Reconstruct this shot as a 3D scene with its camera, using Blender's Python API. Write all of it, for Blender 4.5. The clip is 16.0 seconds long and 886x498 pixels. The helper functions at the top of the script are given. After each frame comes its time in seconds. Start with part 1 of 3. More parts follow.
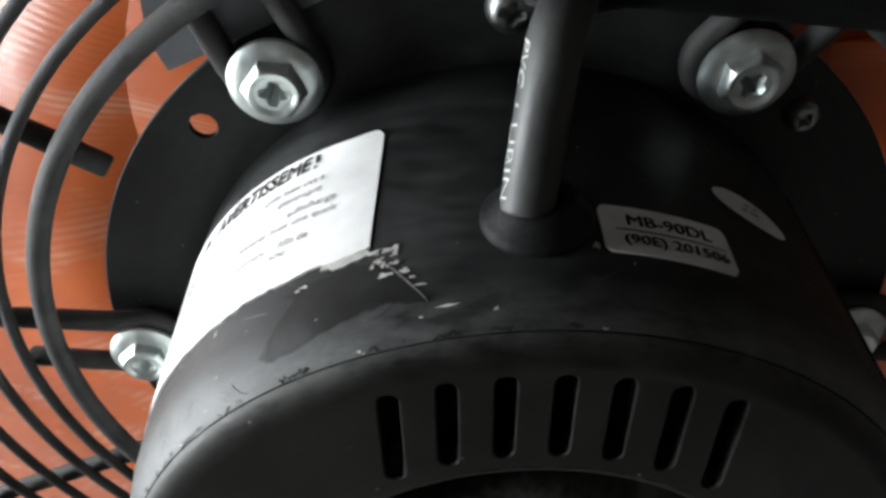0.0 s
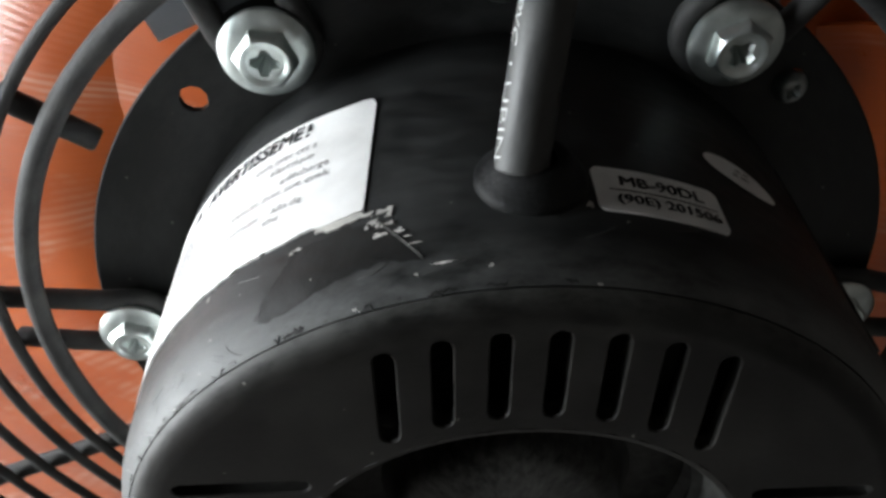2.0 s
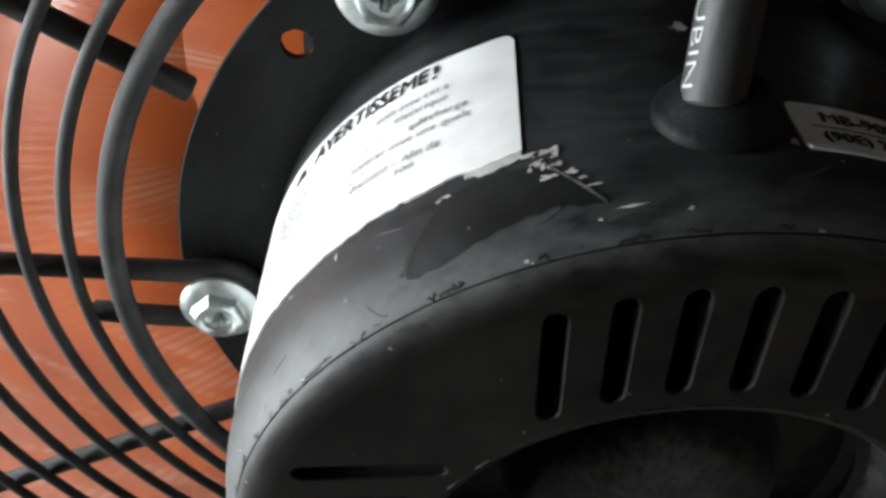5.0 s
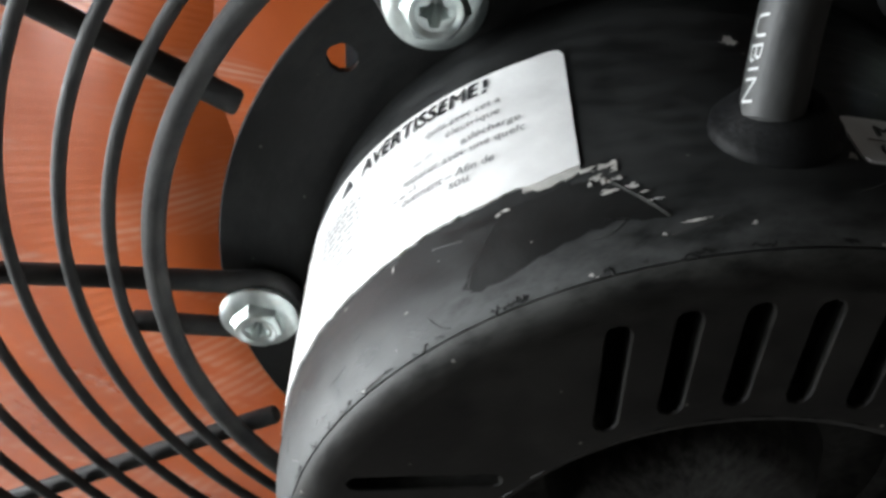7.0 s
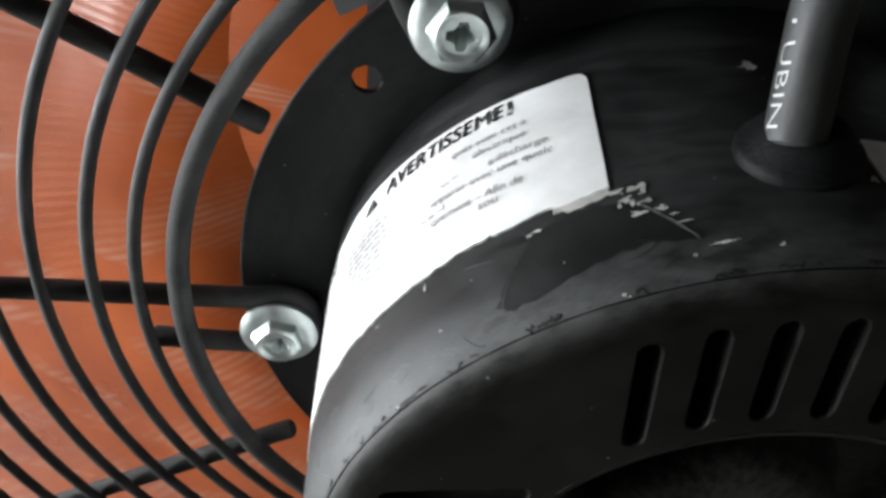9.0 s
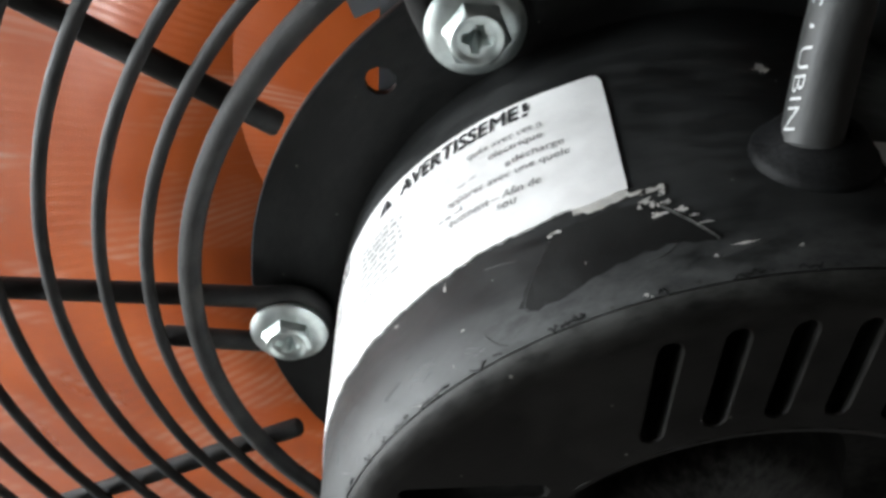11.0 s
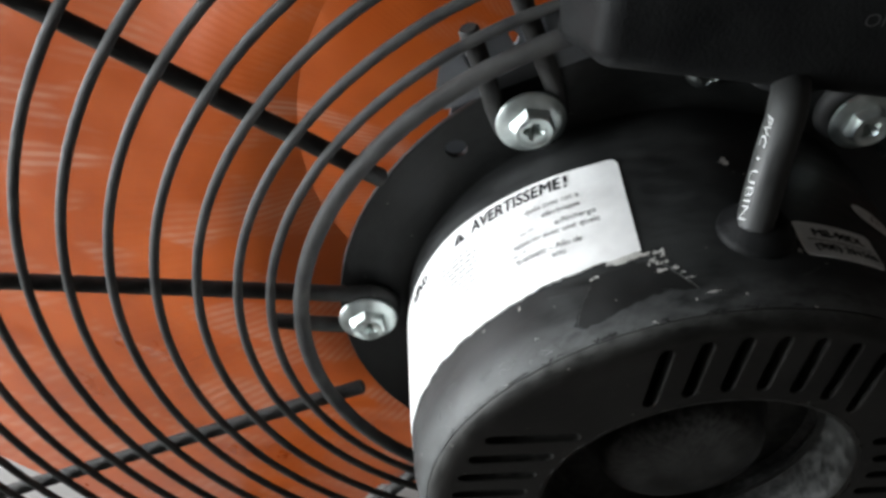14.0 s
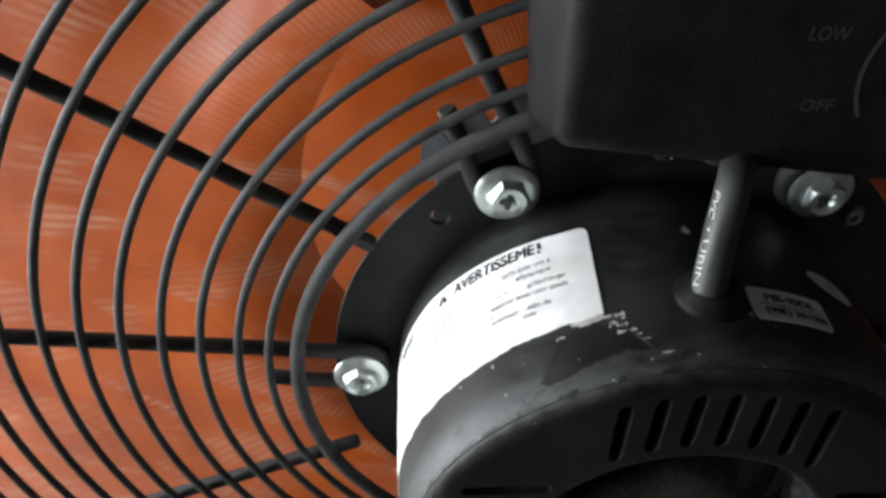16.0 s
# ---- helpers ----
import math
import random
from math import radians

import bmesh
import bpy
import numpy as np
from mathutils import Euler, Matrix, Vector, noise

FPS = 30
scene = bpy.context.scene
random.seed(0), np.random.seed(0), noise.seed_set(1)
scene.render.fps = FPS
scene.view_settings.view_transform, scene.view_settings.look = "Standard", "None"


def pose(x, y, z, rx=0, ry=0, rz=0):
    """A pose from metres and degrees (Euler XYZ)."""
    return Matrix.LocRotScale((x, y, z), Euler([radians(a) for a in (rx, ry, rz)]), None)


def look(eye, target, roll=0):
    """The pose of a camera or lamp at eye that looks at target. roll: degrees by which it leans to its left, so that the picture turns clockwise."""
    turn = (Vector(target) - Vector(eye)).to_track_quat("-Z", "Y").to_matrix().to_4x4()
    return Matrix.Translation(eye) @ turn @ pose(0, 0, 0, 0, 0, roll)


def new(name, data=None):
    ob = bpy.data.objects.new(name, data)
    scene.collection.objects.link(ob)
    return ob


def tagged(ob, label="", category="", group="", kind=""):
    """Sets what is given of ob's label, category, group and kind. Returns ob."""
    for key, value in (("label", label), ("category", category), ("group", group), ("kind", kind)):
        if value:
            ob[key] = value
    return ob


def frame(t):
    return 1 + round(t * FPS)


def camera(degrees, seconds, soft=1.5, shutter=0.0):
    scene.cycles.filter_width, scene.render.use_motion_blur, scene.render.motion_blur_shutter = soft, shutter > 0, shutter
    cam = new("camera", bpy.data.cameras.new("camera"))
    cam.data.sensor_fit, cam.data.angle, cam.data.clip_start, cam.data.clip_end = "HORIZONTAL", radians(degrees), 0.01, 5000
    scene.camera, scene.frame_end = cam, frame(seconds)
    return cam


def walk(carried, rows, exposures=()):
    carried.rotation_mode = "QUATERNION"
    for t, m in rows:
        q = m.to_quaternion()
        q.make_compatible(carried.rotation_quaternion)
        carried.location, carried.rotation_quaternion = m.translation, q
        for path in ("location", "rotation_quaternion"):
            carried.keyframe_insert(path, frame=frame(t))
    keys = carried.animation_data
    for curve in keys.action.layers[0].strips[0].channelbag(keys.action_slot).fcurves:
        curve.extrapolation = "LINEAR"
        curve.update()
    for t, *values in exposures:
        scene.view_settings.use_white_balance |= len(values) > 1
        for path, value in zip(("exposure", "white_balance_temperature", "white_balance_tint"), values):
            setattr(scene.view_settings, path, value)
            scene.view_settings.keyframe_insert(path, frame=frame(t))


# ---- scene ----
# Scene units: fan drawings are in "u" (one u = 21.5 mm); the fan's axis runs along y at height AXIS.
U, AXIS = 0.0215, 0.42

# ---- camera and its walk ----
cam = camera(56.09, 16.0, soft=3.2)
ROWS = [
    (0, -0.01124, -0.11702, 0.55571, 47.965, 1.187, -1.009),
    (0.5, -0.01305, -0.11221, 0.55584, 48.603, 0.530, -1.256),
    (1, -0.01290, -0.11536, 0.55544, 48.729, 0.348, -1.880),
    (1.5, -0.01214, -0.12157, 0.55313, 48.181, 0.469, -2.168),
    (2, -0.01257, -0.12081, 0.55170, 48.171, 0.732, -1.955),
    (2.5, -0.01390, -0.11771, 0.55080, 48.158, 0.639, -1.350),
    (3, -0.01658, -0.11607, 0.54882, 48.132, 0.767, -1.235),
    (3.5, -0.01913, -0.11627, 0.54603, 47.935, 0.827, -0.903),
    (4, -0.01872, -0.11744, 0.54039, 47.969, 1.312, -0.988),
    (4.2, -0.02092, -0.11635, 0.53786, 48.056, 1.590, -0.886),
    (6.3, -0.03556, -0.11225, 0.53827, 48.021, 1.501, -0.438),
    (6.5, -0.03614, -0.11213, 0.53900, 48.110, 1.710, -0.542),
    (7, -0.03612, -0.11371, 0.53961, 48.445, 1.866, -0.558),
    (7.5, -0.03831, -0.11293, 0.54145, 48.392, 1.803, -0.537),
    (8, -0.04076, -0.11378, 0.54197, 48.837, 1.683, -0.798),
    (8.5, -0.04140, -0.11380, 0.54168, 49.120, 1.623, -0.833),
    (8.7, -0.04050, -0.11466, 0.54189, 49.244, 1.621, -0.806),
    (11, -0.04469, -0.11579, 0.54359, 49.057, 1.195, -1.466),
    (11.5, -0.04454, -0.11579, 0.54419, 48.973, 1.313, -1.698),
    (12, -0.04584, -0.11605, 0.54362, 49.001, 1.293, -1.986),
    (12.5, -0.04681, -0.11630, 0.54299, 48.901, 1.342, -1.980),
    (13, -0.05382, -0.11888, 0.54044, 48.906, 1.333, -2.067),
    (13.2, -0.05879, -0.11597, 0.55215, 46.964, -0.123, -2.221),
    (13.3, -0.06211, -0.11959, 0.55767, 47.742, -1.723, -1.949),
    (13.5, -0.06516, -0.12335, 0.57516, 46.861, -3.176, -1.605),
    (13.7, -0.06841, -0.12992, 0.58820, 44.124, -3.787, -2.010),
    (13.8, -0.06925, -0.13541, 0.59072, 44.475, -3.819, -2.825),
    (14, -0.07122, -0.14538, 0.59513, 44.945, -1.950, -3.887),
    (14.2, -0.06460, -0.14904, 0.59590, 46.006, -1.834, -2.572),
    (14.5, -0.06613, -0.15670, 0.59824, 46.420, -0.229, -3.963),
    (15, -0.05929, -0.15027, 0.60277, 47.893, -1.393, -1.950),
    (15.5, -0.06070, -0.15139, 0.60328, 48.715, -1.716, -2.774),
    (16, -0.06289, -0.15521, 0.60626, 48.812, -1.128, -2.600),
]

walk(cam, [(t, pose(x, y, z, rx, ry, rz)) for t, x, y, z, rx, ry, rz in ROWS],
     exposures=[(0.0, 2.55), (3.0, 2.52), (6.5, 2.28), (12.5, 2.16), (16.0, 2.22)])

# ---- world and light ----
world = bpy.data.worlds.new("world")
scene.world = world
world.use_nodes = True
wn = world.node_tree.nodes
sky = wn.new("ShaderNodeTexSky")
sky.sky_type = 'NISHITA'
sky.sun_disc = False
sky.sun_elevation = radians(58)
sky.sun_rotation = radians(-66)
world.node_tree.links.new(sky.outputs[0], wn["Background"].inputs[0])
wn["Background"].inputs[1].default_value = 0.1

sun_data = bpy.data.lights.new("sun", 'SUN')
sun_data.energy, sun_data.angle, sun_data.color = 2.0, radians(0.5), (1, 0.96, 0.9)
sun = new("sun", sun_data)
sun.matrix_world = look((-1.0, 0.45, 1.75), (0, 0, 0))

# unseen window with an area lamp, added to light the fan from the left
WINDOW_Y, WINDOW_Z, WINDOW_W, WINDOW_H, WEST = 0.31, 0.46, 1.7, 0.9, -1.3
day = bpy.data.lights.new("assumed_window_light", 'AREA')
day.shape, day.size, day.size_y, day.energy, day.color = 'RECTANGLE', WINDOW_W, WINDOW_H, 25.0, (0.92, 0.97, 1.0)
assumed_window_light = new("assumed_window_light", day)
assumed_window_light.matrix_world = look((WEST - 0.05, WINDOW_Y, WINDOW_Z), (0.5, WINDOW_Y, WINDOW_Z))


# ---- materials ----
def material(name, colour, rough=0.5, metal=0.0, coat=0.0, spec=0.5):
    m = bpy.data.materials.new(name)
    m.use_nodes = True
    b = m.node_tree.nodes["Principled BSDF"]
    b.inputs["Base Color"].default_value = (*colour, 1)
    b.inputs["Roughness"].default_value = rough
    b.inputs["Metallic"].default_value = metal
    b.inputs["Coat Weight"].default_value = coat
    b.inputs["Coat Roughness"].default_value = 0.04
    b.inputs["Specular IOR Level"].default_value = spec
    return m


def vary(m, scale, low, high, rough=None, bump=0.0, bump_scale=None, stretch=(1, 1, 1), detail=6.0, stops=(0.35, 0.7)):
    """Colour runs between low and high by noise in object space; roughness and fine relief too."""
    t = m.node_tree
    n, l, b = t.nodes, t.links, t.nodes["Principled BSDF"]
    co = n.new("ShaderNodeTexCoord")
    mp = n.new("ShaderNodeMapping")
    mp.inputs["Scale"].default_value = stretch
    l.new(co.outputs["Object"], mp.inputs["Vector"])
    no = n.new("ShaderNodeTexNoise")
    no.inputs["Scale"].default_value, no.inputs["Detail"].default_value = scale, detail
    l.new(mp.outputs[0], no.inputs["Vector"])
    ra = n.new("ShaderNodeValToRGB")
    ra.color_ramp.elements[0].position, ra.color_ramp.elements[1].position = stops
    ra.color_ramp.elements[0].color, ra.color_ramp.elements[1].color = (*low, 1), (*high, 1)
    l.new(no.outputs["Fac"], ra.inputs[0])
    l.new(ra.outputs[0], b.inputs["Base Color"])
    if rough:
        mr = n.new("ShaderNodeMapRange")
        mr.inputs["From Min"].default_value, mr.inputs["From Max"].default_value = 0.3, 0.7
        mr.inputs["To Min"].default_value, mr.inputs["To Max"].default_value = rough
        l.new(no.outputs["Fac"], mr.inputs["Value"])
        l.new(mr.outputs[0], b.inputs["Roughness"])
    if bump:
        n2 = n.new("ShaderNodeTexNoise")
        n2.inputs["Scale"].default_value, n2.inputs["Detail"].default_value = bump_scale or scale * 6, 4
        l.new(co.outputs["Object"], n2.inputs["Vector"])
        bu = n.new("ShaderNodeBump")
        bu.inputs["Strength"].default_value, bu.inputs["Distance"].default_value = bump, 0.0006
        l.new(n2.outputs["Fac"], bu.inputs["Height"])
        l.new(bu.outputs[0], b.inputs["Normal"])
    return m


def scuffed(m, low, high, rough=(0.36, 0.6), edge=(0.07, 0.073, 0.072), zone=(-2.02, -2.3)):
    """Black paint with rubbing along the turn of the motor and pale specks of fine dirt. Over zone it pales to edge,
    for wear and a painted highlight.
    """
    t = m.node_tree
    n, l, b = t.nodes, t.links, t.nodes["Principled BSDF"]
    co = n.new("ShaderNodeTexCoord")
    sh = n.new("ShaderNodeVectorMath")
    sh.inputs[1].default_value = (0, 0, -AXIS)
    l.new(co.outputs["Object"], sh.inputs[0])
    se = n.new("ShaderNodeSeparateXYZ")
    l.new(sh.outputs[0], se.inputs[0])
    at = n.new("ShaderNodeMath")
    at.operation = 'ARCTAN2'
    l.new(se.outputs["Z"], at.inputs[0])
    l.new(se.outputs["X"], at.inputs[1])
    le = n.new("ShaderNodeVectorMath")
    le.operation = 'LENGTH'
    fl = n.new("ShaderNodeCombineXYZ")
    l.new(se.outputs["X"], fl.inputs["X"])
    l.new(se.outputs["Z"], fl.inputs["Y"])
    l.new(fl.outputs[0], le.inputs[0])
    cm = n.new("ShaderNodeCombineXYZ")
    turn = n.new("ShaderNodeMath")
    turn.operation = 'MULTIPLY'
    turn.inputs[1].default_value = 2.6
    l.new(at.outputs[0], turn.inputs[0])
    l.new(turn.outputs[0], cm.inputs["X"])
    for src, axis in ((se.outputs["Y"], "Y"), (le.outputs["Value"], "Z")):
        mu = n.new("ShaderNodeMath")
        mu.operation = 'MULTIPLY'
        mu.inputs[1].default_value = 90
        l.new(src, mu.inputs[0])
        l.new(mu.outputs[0], cm.inputs[axis])
    streak = n.new("ShaderNodeTexNoise")
    streak.inputs["Scale"].default_value, streak.inputs["Detail"].default_value, streak.inputs["Roughness"].default_value = 4.5, 9, 0.68
    l.new(cm.outputs[0], streak.inputs["Vector"])
    blot = n.new("ShaderNodeTexNoise")
    blot.inputs["Scale"].default_value, blot.inputs["Detail"].default_value = 45, 5
    l.new(co.outputs["Object"], blot.inputs["Vector"])
    mul = n.new("ShaderNodeMath")
    mul.operation = 'MULTIPLY'
    l.new(streak.outputs["Fac"], mul.inputs[0])
    l.new(blot.outputs["Fac"], mul.inputs[1])
    ra = n.new("ShaderNodeValToRGB")
    ra.color_ramp.elements[0].position, ra.color_ramp.elements[1].position = 0.19, 0.38
    ra.color_ramp.elements[0].color, ra.color_ramp.elements[1].color = (*low, 1), (*high, 1)
    l.new(mul.outputs[0], ra.inputs[0])
    # paler zone: scuffed paint together with the rounded shoulder's highlight, put into colour
    rub = n.new("ShaderNodeMapRange")
    rub.inputs["From Min"].default_value, rub.inputs["From Max"].default_value = zone[0] * U, zone[1] * U
    l.new(se.outputs["Y"], rub.inputs["Value"])
    patch = n.new("ShaderNodeMapRange")
    patch.inputs["From Min"].default_value, patch.inputs["From Max"].default_value = 0.15, 0.38
    l.new(mul.outputs[0], patch.inputs["Value"])
    worn = n.new("ShaderNodeMath")
    worn.operation = 'MULTIPLY'
    l.new(rub.outputs[0], worn.inputs[0])
    l.new(patch.outputs[0], worn.inputs[1])
    rub_and_sheen = n.new("ShaderNodeMix")
    rub_and_sheen.data_type = 'RGBA'
    l.new(worn.outputs[0], rub_and_sheen.inputs["Factor"])
    l.new(ra.outputs[0], rub_and_sheen.inputs["A"])
    rub_and_sheen.inputs["B"].default_value = (*edge, 1)
    vo = n.new("ShaderNodeTexVoronoi")
    vo.inputs["Scale"].default_value = 330
    l.new(co.outputs["Object"], vo.inputs["Vector"])
    sp = n.new("ShaderNodeMapRange")
    sp.inputs["From Min"].default_value, sp.inputs["From Max"].default_value = 0.1, 0.04
    l.new(vo.outputs["Distance"], sp.inputs["Value"])
    rare = n.new("ShaderNodeMapRange")
    rare.inputs["From Min"].default_value, rare.inputs["From Max"].default_value = 0.8, 0.95
    co2 = n.new("ShaderNodeSeparateColor")
    l.new(vo.outputs["Color"], co2.inputs[0])
    l.new(co2.outputs[0], rare.inputs["Value"])
    both = n.new("ShaderNodeMath")
    both.operation = 'MULTIPLY'
    l.new(sp.outputs[0], both.inputs[0])
    l.new(rare.outputs[0], both.inputs[1])
    mix = n.new("ShaderNodeMix")
    mix.data_type = 'RGBA'
    l.new(both.outputs[0], mix.inputs["Factor"])
    l.new(rub_and_sheen.outputs["Result"], mix.inputs["A"])
    mix.inputs["B"].default_value = (0.22, 0.21, 0.19, 1)
    l.new(mix.outputs["Result"], b.inputs["Base Color"])
    mr = n.new("ShaderNodeMapRange")
    mr.inputs["From Min"].default_value, mr.inputs["From Max"].default_value = 0.15, 0.4
    mr.inputs["To Min"].default_value, mr.inputs["To Max"].default_value = rough
    l.new(mul.outputs[0], mr.inputs["Value"])
    l.new(mr.outputs[0], b.inputs["Roughness"])
    bu = n.new("ShaderNodeBump")
    bu.inputs["Strength"].default_value, bu.inputs["Distance"].default_value = 0.25, 0.0004
    l.new(streak.outputs["Fac"], bu.inputs["Height"])
    l.new(bu.outputs[0], b.inputs["Normal"])
    return m


# the default edge tone holds shoulder wear and some of its highlight
BLACK = scuffed(material("black_satin_paint", (0.01, 0.01, 0.011), 0.42, spec=0.3), (0.0085, 0.009, 0.009), (0.027, 0.0285, 0.0283), rough=(0.38, 0.7))
CAP = scuffed(material("scuffed_black_paint", (0.008, 0.008, 0.008), 0.45, spec=0.18), (0.0018, 0.0016, 0.0013), (0.012, 0.0112, 0.0098), rough=(0.36, 0.66), edge=(0.06, 0.061, 0.058), zone=(-2.455, -2.375))
WIRE = vary(material("grey_black_wire_paint", (0.03, 0.031, 0.032), 0.6, spec=0.22), 110, (0.022, 0.0222, 0.0222), (0.058, 0.0575, 0.0555),
            rough=(0.52, 0.75), bump=0.3, bump_scale=900)
PLASTIC = vary(material("black_plastic", (0.008, 0.008, 0.009), 0.5, spec=0.11), 120, (0.0055, 0.0057, 0.006), (0.0105, 0.011, 0.011),
               rough=(0.42, 0.6), bump=0.25, bump_scale=1500)
RUBBER = vary(material("grey_black_rubber", (0.03, 0.03, 0.03), 0.55), 90, (0.011, 0.0115, 0.0113), (0.026, 0.027, 0.026),
              rough=(0.45, 0.65), bump=0.15, bump_scale=900)
ORANGE = vary(material("orange_gloss_paint", (0.4, 0.085, 0.012), 0.3, coat=0.25, spec=0.3), 30, (0.29, 0.05, 0.005), (0.4, 0.078, 0.0085),
              rough=(0.26, 0.42), bump=0.03, bump_scale=200)


def painted_gleam(m, gleam, scale=16, amount=0.5):
    """Pale blurred reflections painted over the colour that m has."""
    t = m.node_tree
    n, l, b = t.nodes, t.links, t.nodes["Principled BSDF"]
    colour = b.inputs["Base Color"].links[0].from_socket
    co = n.new("ShaderNodeTexCoord")
    mp = n.new("ShaderNodeMapping")
    mp.inputs["Rotation"].default_value, mp.inputs["Scale"].default_value = (0.3, 0.2, 0.6), (1, 1, 2.6)
    l.new(co.outputs["Object"], mp.inputs["Vector"])
    no = n.new("ShaderNodeTexNoise")
    no.inputs["Scale"].default_value, no.inputs["Detail"].default_value, no.inputs["Distortion"].default_value = scale, 7, 1.2
    l.new(mp.outputs[0], no.inputs["Vector"])
    mr = n.new("ShaderNodeMapRange")
    mr.inputs["From Min"].default_value, mr.inputs["From Max"].default_value = 0.5, 0.78
    mr.inputs["To Min"].default_value, mr.inputs["To Max"].default_value = 0.0, amount
    l.new(no.outputs["Fac"], mr.inputs["Value"])
    mix = n.new("ShaderNodeMix")
    mix.data_type = 'RGBA'
    l.new(mr.outputs[0], mix.inputs["Factor"])
    l.new(colour, mix.inputs["A"])
    mix.inputs["B"].default_value = (*gleam, 1)
    l.new(mix.outputs["Result"], b.inputs["Base Color"])
    return m


def ribbed(m, count, depth):
    """Fine moulded ribs that run outwards from the fan's axis, on top of the relief that m has. They also hatch the
    reflections painted into its colour.
    """
    t = m.node_tree
    n, l, b = t.nodes, t.links, t.nodes["Principled BSDF"]
    co = n.new("ShaderNodeTexCoord")
    se = n.new("ShaderNodeSeparateXYZ")
    l.new(co.outputs["Object"], se.inputs[0])
    up = n.new("ShaderNodeMath")
    up.operation = 'SUBTRACT'
    up.inputs[1].default_value = AXIS
    l.new(se.outputs["Z"], up.inputs[0])
    at = n.new("ShaderNodeMath")
    at.operation = 'ARCTAN2'
    l.new(up.outputs[0], at.inputs[0])
    l.new(se.outputs["X"], at.inputs[1])
    mu = n.new("ShaderNodeMath")
    mu.operation = 'MULTIPLY'
    mu.inputs[1].default_value = count
    l.new(at.outputs[0], mu.inputs[0])
    si = n.new("ShaderNodeMath")
    si.operation = 'SINE'
    l.new(mu.outputs[0], si.inputs[0])
    # the painted reflections are thinned between ribs, which gives them their hatching
    gleam = b.inputs["Base Color"].links[0].from_node.inputs["Factor"]
    gleam_mask = gleam.links[0].from_socket
    between = n.new("ShaderNodeMapRange")
    between.inputs["From Min"].default_value, between.inputs["From Max"].default_value = -0.6, 0.6
    between.inputs["To Min"].default_value = 0.3
    l.new(si.outputs[0], between.inputs["Value"])
    hatched = n.new("ShaderNodeMath")
    hatched.operation = 'MULTIPLY'
    l.new(gleam_mask, hatched.inputs[0])
    l.new(between.outputs[0], hatched.inputs[1])
    l.new(hatched.outputs[0], gleam)
    bu = n.new("ShaderNodeBump")
    bu.inputs["Distance"].default_value = depth
    l.new(si.outputs[0], bu.inputs["Height"])
    no = n.new("ShaderNodeTexNoise")
    no.inputs["Scale"].default_value = 14
    l.new(co.outputs["Object"], no.inputs["Vector"])
    mr = n.new("ShaderNodeMapRange")
    mr.inputs["From Min"].default_value, mr.inputs["From Max"].default_value = 0.4, 0.7
    l.new(no.outputs["Fac"], mr.inputs["Value"])
    l.new(mr.outputs[0], bu.inputs["Strength"])
    l.new(b.inputs["Normal"].links[0].from_socket, bu.inputs["Normal"])
    l.new(bu.outputs[0], b.inputs["Normal"])
    l.new(bu.outputs[0], b.inputs["Coat Normal"])
    return m


# pale hatched reflections on the blades, put into the base colour
painted_gleam(ORANGE, (0.5, 0.32, 0.24), 17, 0.5)
ribbed(ORANGE, 300, 0.00005)
SHEET = vary(material("grey_bracket_paint", (0.1, 0.11, 0.13), 0.5), 60, (0.16, 0.17, 0.19), (0.22, 0.235, 0.26), rough=(0.4, 0.6), bump=0.1, bump_scale=500)
ZINC = vary(material("zinc_plate", (0.62, 0.66, 0.65), 0.25, metal=1.0), 260, (0.42, 0.47, 0.455), (0.66, 0.71, 0.69),
            rough=(0.32, 0.5), bump=0.08, bump_scale=1200)
OLD_ZINC = vary(material("dull_zinc_plate", (0.3, 0.32, 0.31), 0.35, metal=1.0), 260, (0.2, 0.22, 0.21), (0.4, 0.42, 0.41),
                rough=(0.3, 0.45), bump=0.1, bump_scale=1200)
PAPER = vary(material("white_label_film", (0.8, 0.8, 0.79), 0.45), 160, (0.72, 0.72, 0.71), (0.83, 0.83, 0.82), rough=(0.35, 0.5),
             bump=0.3, bump_scale=260)
SILVER = vary(material("silver_label_film", (0.5, 0.5, 0.5), 0.4), 200, (0.62, 0.63, 0.63), (0.75, 0.76, 0.75), rough=(0.35, 0.5))
GLUE = vary(material("torn_label_paper", (0.55, 0.52, 0.46), 0.8), 300, (0.3, 0.295, 0.275), (0.54, 0.525, 0.49), rough=(0.7, 0.9), bump=0.3)
INK = material("black_ink", (0.02, 0.02, 0.022), 0.5)
WHITE_INK = material("white_ink", (0.38, 0.39, 0.385), 0.5)
GREY_INK = material("faded_grey_ink", (0.14, 0.14, 0.14), 0.5)
PALE_INK = material("pale_grey_ink", (0.36, 0.36, 0.36), 0.5)
FAINT_INK = material("rubbed_white_ink", (0.04, 0.04, 0.04), 0.5)
PLASTER = vary(material("dull_plaster", (0.09, 0.08, 0.07), 0.85), 4, (0.1, 0.088, 0.078), (0.15, 0.135, 0.122), bump=0.2, bump_scale=120)
FLOOR = vary(material("worn_concrete", (0.34, 0.31, 0.28), 0.7), 5, (0.13, 0.122, 0.114), (0.22, 0.207, 0.195), rough=(0.4, 0.65), bump=0.2, bump_scale=150)
FRAME = vary(material("white_window_paint", (0.75, 0.75, 0.73), 0.5), 20, (0.68, 0.68, 0.66), (0.8, 0.8, 0.78))
GLASS = material("window_glass", (1, 1, 1), 0.02)
GLASS.node_tree.nodes["Principled BSDF"].inputs["Transmission Weight"].default_value = 1.0

